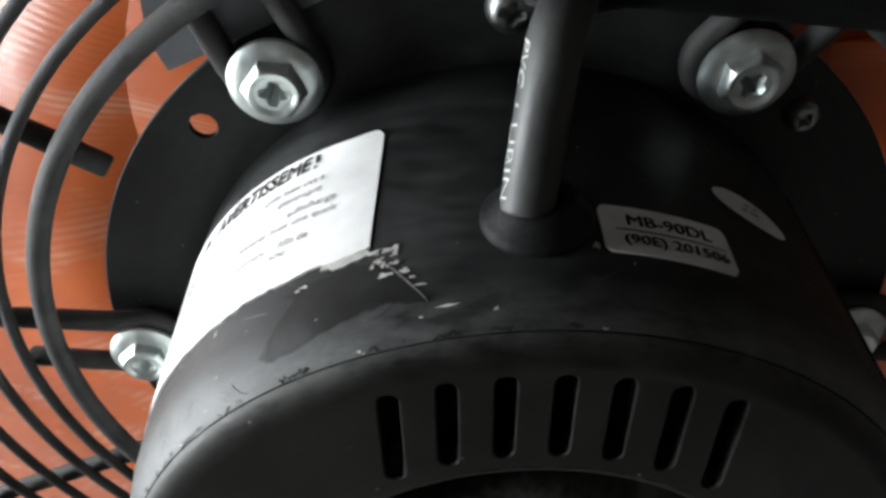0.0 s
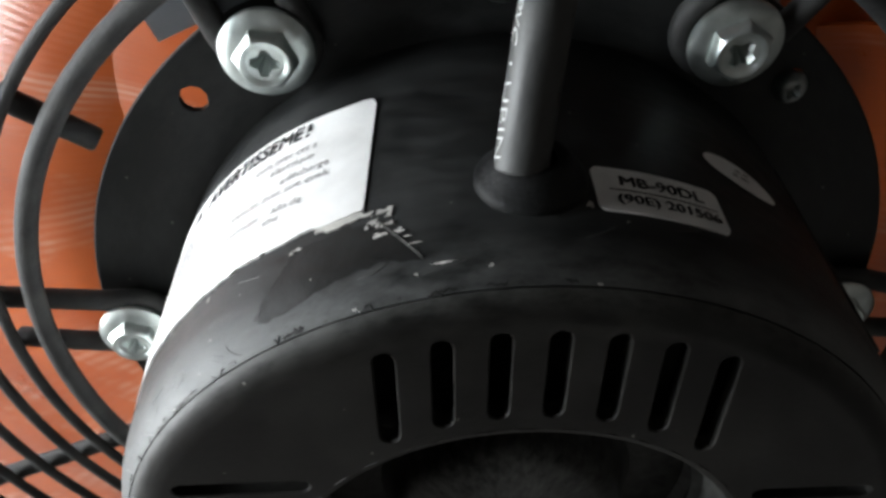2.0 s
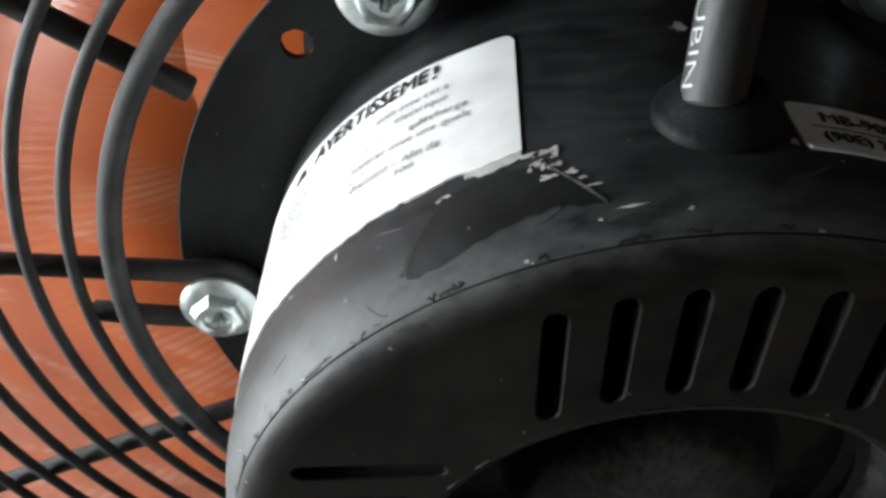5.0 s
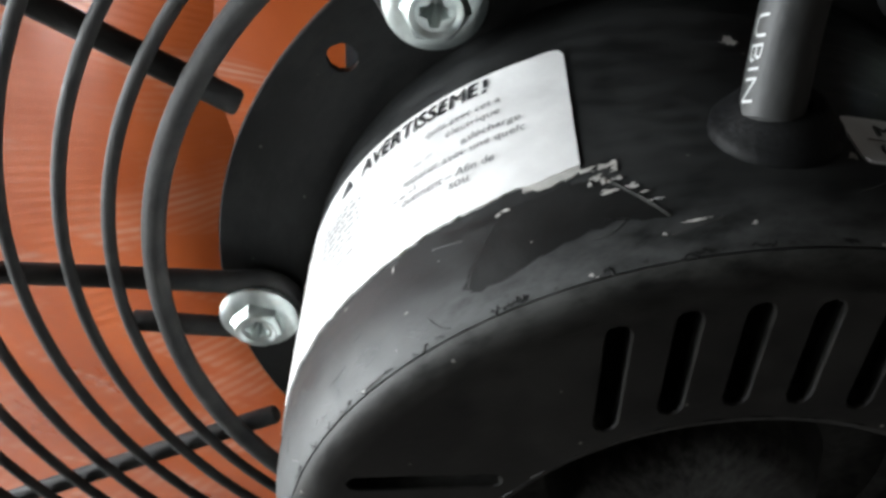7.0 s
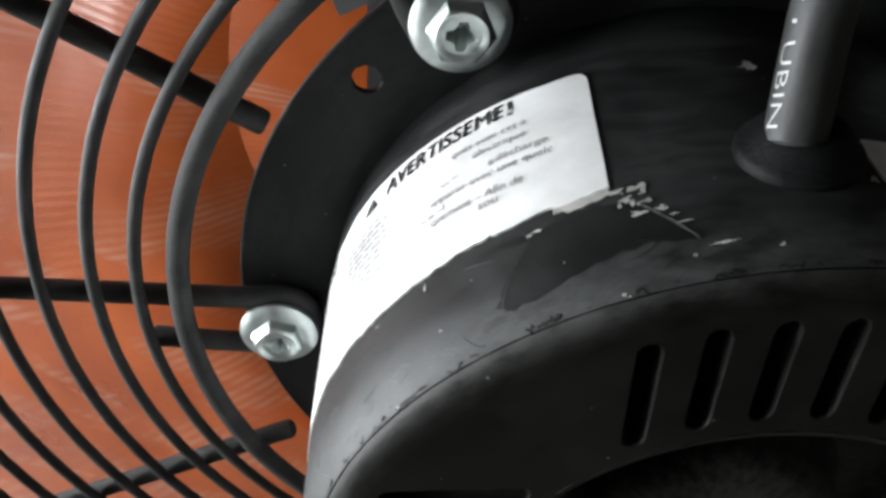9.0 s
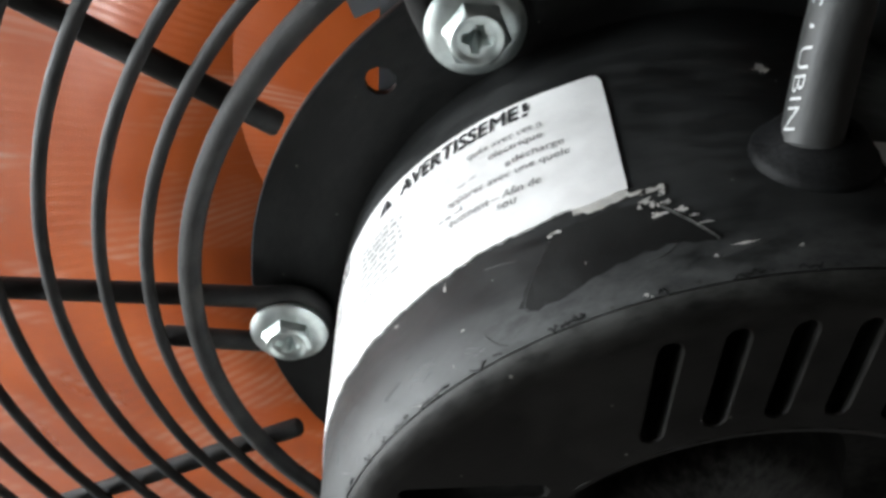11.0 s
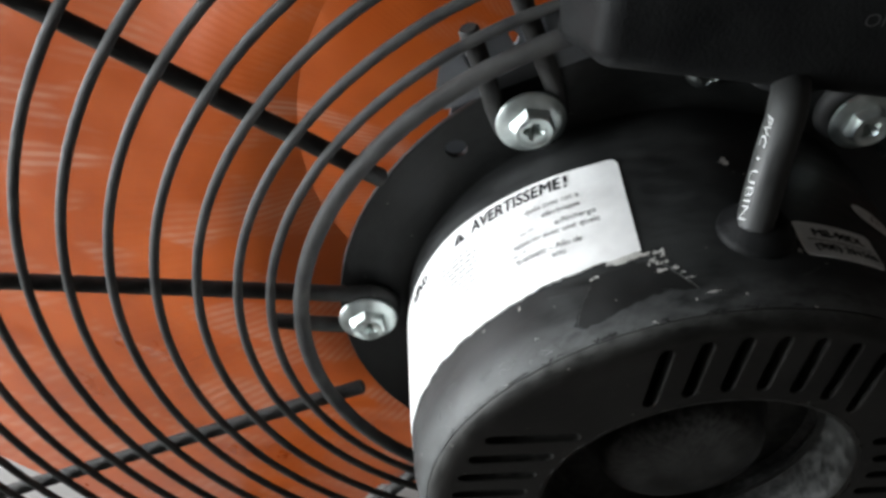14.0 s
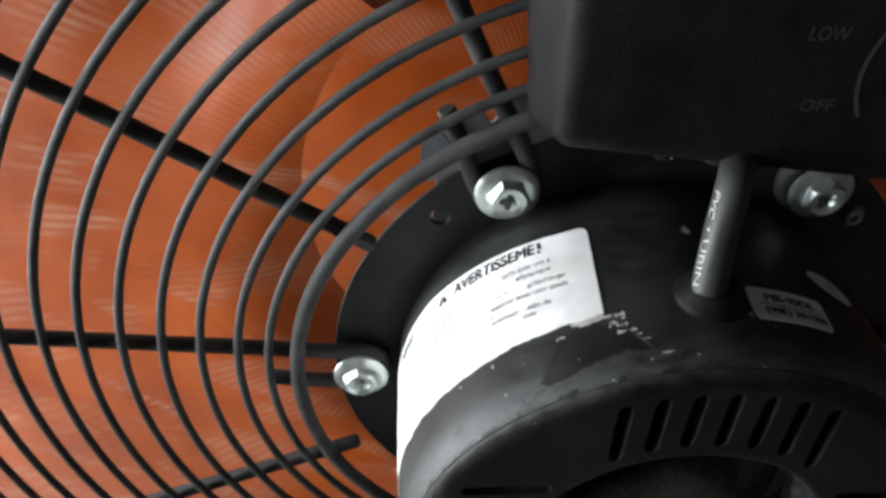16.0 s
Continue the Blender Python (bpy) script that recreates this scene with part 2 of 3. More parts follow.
# ---- builders ----
def part(name, bm, mat, parent, label="", smooth=True, in_u=True):
    """One mesh object under parent, its drawing given in u round the fan's axis (or in metres)."""
    if in_u:
        bm.transform(Matrix.Translation((0, 0, AXIS)) @ Matrix.Scale(U, 4))
    me = bpy.data.meshes.new(name)
    bmesh.ops.recalc_face_normals(bm, faces=bm.faces)
    bm.to_mesh(me)
    bm.free()
    me.materials.append(mat)
    for p in me.polygons:
        p.use_smooth = smooth
    if smooth:
        me.set_sharp_from_angle(angle=radians(38))
    ob = new(name, me)
    ob.parent = parent
    if label:
        tagged(ob, label)
    return ob


def polar(a, r, y):
    return Vector((r * math.cos(radians(a)), y, r * math.sin(radians(a))))


def lathe(profile, steps=160, bm=None, m=None, close=False):
    """Turns (y, r) round the y axis."""
    bm = bm or bmesh.new()
    m = m or Matrix.Identity(4)
    rows = [[bm.verts.new(m @ polar(360 * k / steps, r, y)) for k in range(steps)] if r > 1e-6 else [bm.verts.new(m @ Vector((0, y, 0)))] for y, r in profile]
    pairs = list(zip(rows, rows[1:])) + ([(rows[-1], rows[0])] if close else [])
    for a, b in pairs:
        for k in range(steps):
            q = (k + 1) % steps
            f = [a[k % len(a)], a[q % len(a)], b[q % len(b)], b[k % len(b)]]
            f = [v for i, v in enumerate(f) if v not in f[:i]]
            if len(f) > 2:
                bm.faces.new(f)
    return bm


def tube(points, radius, sides=12, bm=None, caps=True, closed=False):
    """A round bar along points, with rounded ends."""
    bm = bm or bmesh.new()
    pts = [Vector(p) for p in points]
    n = len(pts)
    loops, up = [], None
    spots = [(p, radius) for p in pts]
    for i, (p, r) in enumerate(spots):
        a = pts[(i - 1) % n] if closed or i > 0 else pts[i]
        b = pts[(i + 1) % n] if closed or i < n - 1 else pts[i]
        d = (b - a).normalized()
        if up is None:
            up = d.orthogonal().normalized()
        up = (up - d * up.dot(d)).normalized()
        side = d.cross(up)
        loops.append([bm.verts.new(p + r * (up * math.cos(2 * math.pi * k / sides) + side * math.sin(2 * math.pi * k / sides))) for k in range(sides)])
    pairs = list(zip(loops, loops[1:])) + ([(loops[-1], loops[0])] if closed else [])
    for a, b in pairs:
        for k in range(sides):
            bm.faces.new((a[k], a[(k + 1) % sides], b[(k + 1) % sides], b[k]))
    if caps and not closed:
        for loop, p, inner in ((loops[0], pts[0], pts[1]), (loops[-1], pts[-1], pts[-2])):
            d = (p - inner).normalized()
            ring = [bm.verts.new(p + d * radius * 0.25 + (v.co - p) * 0.8) for v in loop]
            for k in range(sides):
                bm.faces.new((loop[k], loop[(k + 1) % sides], ring[(k + 1) % sides], ring[k]))
            bm.faces.new(ring)
    return bm


def pierced(outline, holes, inside, depth, taper=1.0, bm=None, m=None, floor=False, lip=0.0):
    """A flat plate in the x-z plane with holes of the given depth (towards +y); inside(x, z) tells a hole. m places it."""
    bm = bm or bmesh.new()
    m = m or Matrix.Identity(4)
    from mathutils.geometry import delaunay_2d_cdt
    pts, edges = [], []
    border = []
    for loop in holes if lip else []:
        mx, mz = sum(p[0] for p in loop) / len(loop), sum(p[1] for p in loop) / len(loop)
        size = [math.hypot(x - mx, z - mz) for x, z in loop]
        border.append([(x + (x - mx) / d * 0.014, z + (z - mz) / d * 0.014) for (x, z), d in zip(loop, size)])
    for loop in [*outline, *border, *holes]:
        base = len(pts)
        pts += [Vector(p) for p in loop]
        edges += [(base + i, base + (i + 1) % len(loop)) for i in range(len(loop))]
    vs, _, fs, _, _, _ = delaunay_2d_cdt(pts, edges, [], 0, 1e-5)
    made = [bm.verts.new(m @ Vector((v.x, 0, v.y))) for v in vs]
    for f in fs:
        cx, cz = sum(vs[i].x for i in f) / len(f), sum(vs[i].y for i in f) / len(f)
        if not inside(cx, cz):
            bm.faces.new([made[i] for i in f])
    for loop in holes:
        mx, mz = sum(p[0] for p in loop) / len(loop), sum(p[1] for p in loop) / len(loop)
        top = [bm.verts.new(m @ Vector((x, 0, z))) for x, z in loop]
        if lip:
            # rolled edge: the mouth turns inwards before the wall drops
            for drop, inset in ((0.25, 0.3), (1.0, 0.9)):
                ring = []
                for i, (x, z) in enumerate(loop):
                    (ax, az), (bx, bz) = loop[i - 1], loop[(i + 1) % len(loop)]
                    nx, nz = -(bz - az), bx - ax
                    size = math.hypot(nx, nz) or 1.0
                    way = 1 if nx * (mx - x) + nz * (mz - z) > 0 else -1
                    ring.append(bm.verts.new(m @ Vector((x + way * nx / size * lip * inset, lip * drop, z + way * nz / size * lip * inset))))
                for i in range(len(loop)):
                    q = (i + 1) % len(loop)
                    bm.faces.new((top[i], top[q], ring[q], ring[i]))
                top = ring
        low = [bm.verts.new(m @ Vector((mx + (x - mx) * taper, depth, mz + (z - mz) * taper))) for x, z in loop]
        for i in range(len(loop)):
            q = (i + 1) % len(loop)
            bm.faces.new((top[i], top[q], low[q], low[i]))
        if floor:
            bm.faces.new(low)
    bmesh.ops.remove_doubles(bm, verts=bm.verts, dist=1e-4)
    return bm


def circle(r, n, cx=0.0, cz=0.0, turn=0.0):
    return [(cx + r * math.cos(2 * math.pi * k / n + turn), cz + r * math.sin(2 * math.pi * k / n + turn)) for k in range(n)]


# the motor's side, from the seam of the end cap to the mounting disc
SIDE_Y = [-2.355, -2.33, -2.29, -2.24, -2.18, -2.11, -2.03, -1.95, -1.3, -0.75, 0.0, 0.6]
SIDE_R = [2.912, 2.93, 2.952, 2.974, 2.994, 3.011, 3.023, 3.028, 3.026, 3.022, 3.012, 3.0]


def body_radius(y):
    return float(np.interp(y, SIDE_Y, SIDE_R))


def on_body(a, y, lift=0.012):
    return polar(a, body_radius(y) + lift, y)


def wrap(bm, a0, y0, lift=0.02, slope=0.0):
    """Lays a flat drawing (x to the reader's right, y up) on the motor's side; its origin comes to angle a0, height y0; slope: fall a degree."""
    for v in bm.verts:
        turn = math.degrees(v.co.x / 3.1)
        v.co = on_body(a0 - turn, y0 + v.co.y - slope * turn, lift)
    return bm


def lettering(text, width, height, shear=0.0, bold=0.0):
    """Flat letters as a bmesh, their box scaled to width x height, origin at its lower left."""
    cu = bpy.data.curves.new("letters", 'FONT')
    cu.body, cu.size, cu.shear, cu.offset, cu.resolution_u = text, 1.0, shear, bold, 3
    ob = bpy.data.objects.new("letters", cu)
    scene.collection.objects.link(ob)
    me = bpy.data.meshes.new_from_object(ob.evaluated_get(bpy.context.evaluated_depsgraph_get()))
    bpy.data.objects.remove(ob)
    bm = bmesh.new()
    bm.from_mesh(me)
    bpy.data.meshes.remove(me)
    xs, ys = [v.co.x for v in bm.verts], [v.co.y for v in bm.verts]
    for v in bm.verts:
        v.co = Vector(((v.co.x - min(xs)) / (max(xs) - min(xs)) * width, (v.co.y - min(ys)) / (max(ys) - min(ys)) * height, 0))
    return bm


def bar_rows(rows, bm=None):
    """Rectangles (x0, y0, x1, y1), cut fine enough to bend."""
    bm = bm or bmesh.new()
    for x0, y0, x1, y1 in rows:
        n = max(1, int((x1 - x0) / 0.1))
        cols = [(bm.verts.new((x0 + (x1 - x0) * k / n, y0, 0)), bm.verts.new((x0 + (x1 - x0) * k / n, y1, 0))) for k in range(n + 1)]
        for a, b in zip(cols, cols[1:]):
            bm.faces.new((a[0], b[0], b[1], a[1]))
    return bm


# ---- room ----
def box_bm(x0, y0, z0, x1, y1, z1, bm=None):
    bm = bm or bmesh.new()
    bmesh.ops.create_cube(bm, size=1, matrix=Matrix.Translation(((x0 + x1) / 2, (y0 + y1) / 2, (z0 + z1) / 2)) @ Matrix.Diagonal((x1 - x0, y1 - y0, z1 - z0, 1)))
    return bm


def structure(name, bm, mat, label, category):
    return tagged(part(name, bm, mat, None, smooth=False, in_u=False), label, category, kind="structure")


EAST, SOUTH, NORTH, TOP = 1.9, -2.0, 1.9, 2.5
structure("floor", box_bm(WEST - 0.2, SOUTH - 0.2, -0.1, EAST + 0.2, NORTH + 0.2, 0), FLOOR, "worn grey concrete floor under the fan", "floor")
structure("ceiling", box_bm(WEST - 0.2, SOUTH - 0.2, TOP, EAST + 0.2, NORTH + 0.2, TOP + 0.1), PLASTER, "dull plastered ceiling of the room", "ceiling")
structure("wall_east", box_bm(EAST, SOUTH, 0, EAST + 0.2, NORTH, TOP), PLASTER, "dull brown plastered wall", "wall")
structure("wall_north", box_bm(WEST - 0.2, NORTH, 0, EAST + 0.2, NORTH + 0.2, TOP), PLASTER, "dull brown plastered wall", "wall")
structure("wall_south", box_bm(WEST - 0.2, SOUTH - 0.2, 0, EAST + 0.2, SOUTH, TOP), PLASTER, "dull brown plastered wall", "wall")
y0, y1, z0, z1 = WINDOW_Y - WINDOW_W / 2, WINDOW_Y + WINDOW_W / 2, WINDOW_Z - WINDOW_H / 2, WINDOW_Z + WINDOW_H / 2
west = box_bm(WEST - 0.2, SOUTH, 0, WEST, y0, TOP)
box_bm(WEST - 0.2, y1, 0, WEST, NORTH, TOP, west)
box_bm(WEST - 0.2, y0, 0, WEST, y1, z0, west)
box_bm(WEST - 0.2, y0, z1, WEST, y1, TOP, west)
structure("wall_west", west, PLASTER, "dull brown plastered wall with the assumed window opening", "wall")
# frame and pane of the assumed window, built round the added lamp
window = tagged(new("assumed_window"), "assumed white painted window, out of view, letting in daylight", "window", kind="structure")
fr = box_bm(WEST - 0.16, y0, z0, WEST - 0.10, y0 + 0.05, z1)
box_bm(WEST - 0.16, y1 - 0.05, z0, WEST - 0.10, y1, z1, fr)
box_bm(WEST - 0.16, y0 + 0.05, z0, WEST - 0.10, y1 - 0.05, z0 + 0.05, fr)
box_bm(WEST - 0.16, y0 + 0.05, z1 - 0.05, WEST - 0.10, y1 - 0.05, z1, fr)
part("window_frame", fr, FRAME, window, smooth=False, in_u=False)
pane = part("pane", box_bm(WEST - 0.135, y0 + 0.05, z0 + 0.05, WEST - 0.13, y1 - 0.05, z1 - 0.05), GLASS, window, smooth=False, in_u=False)
pane.visible_shadow = False

# ---- the fan ----
fan = tagged(new("industrial_fan"), "large black wire-guarded industrial fan with glossy orange blades", "fan")

# motor
housing = part("motor_housing", lathe([(2.6, 0.0), (2.6, 1.9), (2.3, 2.65), (1.6, 2.94)] + list(zip(reversed(SIDE_Y), reversed(SIDE_R)))), BLACK, fan, "black painted motor body, scuffed")

SLOT_X = [-0.87 + 0.342 * k for k in range(7)]
SLOT_IN, SLOT_OUT, SLOT_W, FACE_R = 1.855, 2.665, 0.074, 2.72


def slot_loops():
    out = []
    for turn in range(4):
        for x in SLOT_X:
            lo, hi, w = math.sqrt(SLOT_IN ** 2 - x * x), math.sqrt(SLOT_OUT ** 2 - x * x), SLOT_W
            loop = [(x - w, lo + w), (x - w * 0.7, lo + w * 0.3), (x, lo), (x + w * 0.7, lo + w * 0.3), (x + w, lo + w),
                    (x + w, hi - w), (x + w * 0.7, hi - w * 0.3), (x, hi), (x - w * 0.7, hi - w * 0.3), (x - w, hi - w)]
            c, s = math.cos(turn * math.pi / 2), math.sin(turn * math.pi / 2)
            out.append([(c * a - s * b, s * a + c * b) for a, b in loop])
    return out


def in_slots(x, z):
    r = math.hypot(x, z)
    if r < 1.737 or r > FACE_R - 0.004:
        return True
    for _ in range(4):
        x, z = z, -x
        for sx in SLOT_X:
            end = min(z - math.sqrt(SLOT_IN ** 2 - sx * sx), math.sqrt(SLOT_OUT ** 2 - sx * sx) - z)
            if end > 0 and abs(x - sx) < float(np.interp(end, [0, 0.0222, 0.074], [0, 0.0518, 0.074])):
                return True
    return False


FACE_Y = -2.465
cap = pierced([circle(FACE_R, 160), circle(FACE_R - 0.015, 160), circle(1.755, 120), circle(1.74, 120)], slot_loops(), in_slots, 0.13, m=Matrix.Translation((0, FACE_Y, 0)), lip=0.011)
# rounded rim outside, stepped well and hub dome inside
lathe([(-2.33, 2.89), (-2.352, 2.9), (-2.366, 2.905), (-2.385, 2.893), (-2.41, 2.868), (-2.434, 2.832), (-2.45, 2.79), (-2.46, 2.755), (FACE_Y, FACE_R)], bm=cap)
lathe([(FACE_Y, 1.74), (-2.45, 1.69), (-2.4, 1.655), (-2.2, 1.63), (-1.75, 1.58), (-1.68, 1.5), (-1.66, 1.05), (-1.72, 0.98), (-1.95, 0.92), (-2.05, 0.86),
       (-2.1, 0.74), (-2.12, 0.4), (-2.12, 0.0)], bm=cap)
bmesh.ops.remove_doubles(cap, verts=cap.verts, dist=1e-4)
end_cap = part("end_cap", cap, CAP, housing, "scuffed black end cap with vent slots")
part("cap_lining", lathe([(-1.9, 1.5), (-1.9, 2.95)], 64), CAP, housing)

# mounting disc with its screw holes
HOLES = [45 * k for k in range(8)]
hole_loops = [circle(0.125, 20, 3.52 * math.cos(radians(a)), 3.52 * math.sin(radians(a))) for a in HOLES]


def in_disc_hole(x, z):
    r = math.hypot(x, z)
    return r > 3.855 or r < 2.965 or any(math.hypot(x - 3.52 * math.cos(radians(a)), z - 3.52 * math.sin(radians(a))) < 0.12 for a in HOLES)


disc = pierced([circle(3.86, 180), circle(2.95, 120)], hole_loops, in_disc_hole, 0.07, m=Matrix.Translation((0, 0.4, 0)))
lathe([(0.4, 3.86), (0.41, 3.875), (0.46, 3.875), (0.47, 3.86)], 180, disc)
pierced([circle(3.86, 180), circle(2.95, 120)], hole_loops, in_disc_hole, -0.01, bm=disc, m=Matrix.Translation((0, 0.47, 0)))
part("mounting_disc", disc, BLACK, housing, "flat black steel mounting disc with round holes", smooth=False)


# fasteners
def cross_loop(r, w):
    """A cross recess whose arms widen towards the middle."""
    c = w * 1.75
    return [(-w, r), (w, r), (c, c), (r, w), (r, -w), (c, -c), (w, -r), (-w, -r), (-c, -c), (-r, -w), (-r, w), (-c, c)]


def in_cross(r, w):
    def test(x, z):
        x, z = max(abs(x), abs(z)), min(abs(x), abs(z))
        c = w * 1.75
        return x < r and z <= (x + 1e-6 if x < c else c + (w - c) * (x - c) / (r - c))
    return test


def bolt(angle, r=3.52, spin=20, tilt=0.0):
    m = Matrix.Translation(polar(angle, r, 0)) @ pose(0, 0, 0, tilt, spin, tilt)
    head = bmesh.new()
    hexa = circle(0.248, 6)
    low = [head.verts.new(m @ Vector((x, 0.11, z))) for x, z in hexa]
    mid = [head.verts.new(m @ Vector((x, -0.03, z))) for x, z in hexa]
    rim = circle(0.198, 36)
    top = [head.verts.new(m @ Vector((x, -0.07, z))) for x, z in rim]
    for k in range(6):
        q = (k + 1) % 6
        head.faces.new((low[k], low[q], mid[q], mid[k]))
        arc = [top[(k * 6 + j) % 36] for j in range(7)]
        head.faces.new([mid[k], mid[q], *reversed(arc)])
    lathe([(-0.07, 0.198), (-0.08, 0.188), (-0.075, 0.168), (-0.06, 0.15), (-0.055, 0.14)], 36, head, m)
    pierced([circle(0.14, 36)], [cross_loop(0.112, 0.03)], in_cross(0.112, 0.03), 0.16, 0.15, head, m @ Matrix.Translation((0, -0.055, 0)), True)
    body = part("bolt", head, ZINC, fan, "zinc-plated flange bolt with cross recess", smooth=True)
    part("flange", lathe([(0.15, 0.0), (0.15, 0.35), (0.125, 0.37), (0.095, 0.365), (0.07, 0.33), (0.045, 0.27), (0.04, 0.2)], 48, m=m), ZINC, body)


for a, spin in ((120, 8), (58.9, 35), (180, 20), (0, 50), (240, 15), (300, 40)):
    bolt(a, spin=spin, tilt=random.uniform(-2, 2))


def small_screw(angle, spin, size=1.0, mat=None):
    m = Matrix.Translation(polar(angle, 3.49, 0.38)) @ pose(0, 0, 0, 0, spin, 0) @ Matrix.Scale(size, 4)
    head = lathe([(0.04, 0.0), (0.04, 0.16), (0.0, 0.175), (-0.05, 0.165), (-0.1, 0.13), (-0.12, 0.1)], 32, m=m)
    pierced([circle(0.1, 32)], [cross_loop(0.09, 0.024)], in_cross(0.09, 0.024), 0.08, 0.5, head, m @ Matrix.Translation((0, -0.12, 0)), True)
    part("screw", head, OLD_ZINC, fan, "small dull pan-head screw")


small_screw(89.5, 10, 1.15)
small_screw(44.9, 30, 0.85)

# wire guard
GUARD_Y, ROD_Y = 0.06, 0.22
RING_R = [4.355, 4.71, 5.1] + [5.575 + 0.483 * k for k in range(28)]


def guard_y(r):
    return 0.0 if r < 11 else 2.3 * ((r - 11) / 7.9) ** 2


for k, r in enumerate(RING_R):
    n = 120 if r < 11 else 96
    thick = 0.1 if k == 0 else 0.058
    wob = random.uniform(0, 6)
    pts = [polar(360 * i / n, r + 0.008 * math.sin(6.283 * i / n * 2 + wob), GUARD_Y + (-0.02 if k == 0 else 0) + guard_y(r)) for i in range(n)]
    part("guard_ring", tube(pts, thick, 12 if k < 10 else 8, closed=True), WIRE, fan, "thick inner guard ring" if k == 0 else "")
rim_r = RING_R[-1] + 0.35


def spoke_points(a, start):
    rs = [start] + [r for r in np.arange(math.ceil(start + 0.5), rim_r, 0.8)] + [rim_r]
    return [polar(a, r, ROD_Y + guard_y(r)) for r in rs]


for k in range(6):
    straight = (26, 86, 145.9, 203.6, 266, 326)[k]
    part("guard_spoke", tube(spoke_points(straight, 4.0), 0.105), WIRE, fan)
    # the other spokes turn back round a bolt
    bolt_a = 60 * k
    c = polar(bolt_a, 3.52, ROD_Y + 0.06)
    main, back = bolt_a - 5.6, bolt_a + 2.5
    radial = polar(bolt_a, 1, 0)
    side = polar(bolt_a - 90, 1, 0)
    bend = [c + side * 0.32 * math.cos(t) - radial * 0.32 * math.sin(t) for t in np.linspace(0.1, math.pi - 0.1, 13)]
    pts = list(reversed(spoke_points(main, 3.75))) + bend + [polar(bolt_a + 4.2, 3.8, ROD_Y + 0.04), polar(back, 4.2, ROD_Y), polar(bolt_a + 1.2, 4.74, ROD_Y)]
    part("guard_spoke", tube(pts, 0.105), WIRE, fan)
n = 128
part("guard_rim", tube([polar(360 * i / n, rim_r, ROD_Y + guard_y(rim_r)) for i in range(n)], 0.2, 12, closed=True), WIRE, fan)

# impeller
part("hub_plate", lathe([(3.5, 0.3), (3.3, 0.8), (3.4, 2.4), (4.03, 4.62), (4.05, 4.66), (4.1, 4.66), (3.5, 2.4), (3.4, 0.8)], 120), ORANGE, fan, "orange painted hub plate of the impeller")
for k in range(3):
    a0, span = 94 + 120 * k, 160
    bm = bmesh.new()
    na, nr = 60, 26
    grid = []
    for i in range(na + 1):
        col = []
        for j in range(nr + 1):
            s = j / nr
            r = 4.58 + (18.3 - 4.58) * s
            f = i / na
            a = a0 + span * f - 4 * s
            blend = min(1, max(0, (r - 4.58) / 2.5))
            blend = blend * blend * (3 - 2 * blend)
            y = 4.1 + blend * (0.26 * (r - 4.58) * (1 - 0.012 * (r - 4.58)) - 1.35 * radians(a - a0 - 80))
            col.append(bm.verts.new(polar(a, r, y)))
        grid.append(col)
    for i in range(na):
        for j in range(nr):
            bm.faces.new((grid[i][j], grid[i + 1][j], grid[i + 1][j + 1], grid[i][j + 1]))
    bmesh.ops.recalc_face_normals(bm, faces=bm.faces)
    bmesh.ops.solidify(bm, geom=bm.faces[:], thickness=0.07)
    part("blade", bm, ORANGE, fan, "wide glossy orange fan blade")
part("shaft", lathe([(2.5, 0.0), (2.5, 0.3), (5.2, 0.3), (5.2, 0.0)], 32), OLD_ZINC, fan)

# stand
foot_z = -AXIS / U
for x in (-9, 9):
    part("foot", tube([(x, -6, foot_z + 0.5), (x, 11, foot_z + 0.5)], 0.5), WIRE, fan)
    zr = -math.sqrt(rim_r ** 2 - 81)
    part("leg", tube([(x, ROD_Y + guard_y(rim_r), zr), (x, ROD_Y + guard_y(rim_r), foot_z + 0.5)], 0.4), WIRE, fan)

# switch box
box = bmesh.new()
bmesh.ops.create_cube(box, size=1)
for v in box.verts:
    front = v.co.y < 0
    low, left = v.co.z < 0, v.co.x < 0
    x = (-1.52 if front else (-1.66 if low else -2.1)) if left else (4.5 if front else 4.9)
    z = (4.36 if front else 4.02) - (0.0 if left else 0.8) if low else (8.4 if front else 8.7)
    v.co = Vector((x, -0.95 if front else 0.12, z))
bmesh.ops.bevel(box, geom=box.edges[:], offset=0.18, segments=6, profile=0.5, affect='EDGES')
switch_box = part("switch_box", box, PLASTIC, fan, "black moulded plastic switch box")


def on_front(bm, x, z, lift=0.006):
    for v in bm.verts:
        v.co = Vector((x + v.co.x, -0.95 - lift, z + v.co.y))
    return bm


part("lettering", on_front(lettering("LOW", 0.34, 0.13), 0.5, 5.44), FAINT_INK, switch_box, "faded white LOW lettering", smooth=False)
part("lettering", on_front(lettering("OFF", 0.31, 0.12), 0.62, 4.75), FAINT_INK, switch_box, "faded white OFF lettering", smooth=False)
arc = bmesh.new()
prev = None
for k in range(13):
    t = radians(150 + 60 * k / 12)
    pair = [arc.verts.new((1.95 + r * math.cos(t), 5.13 + r * math.sin(t), 0)) for r in (0.86, 0.9)]
    if prev:
        arc.faces.new((prev[0], prev[1], pair[1], pair[0]))
    prev = pair
part("dial_mark", on_front(arc, 0, 0), FAINT_INK, switch_box, smooth=False)
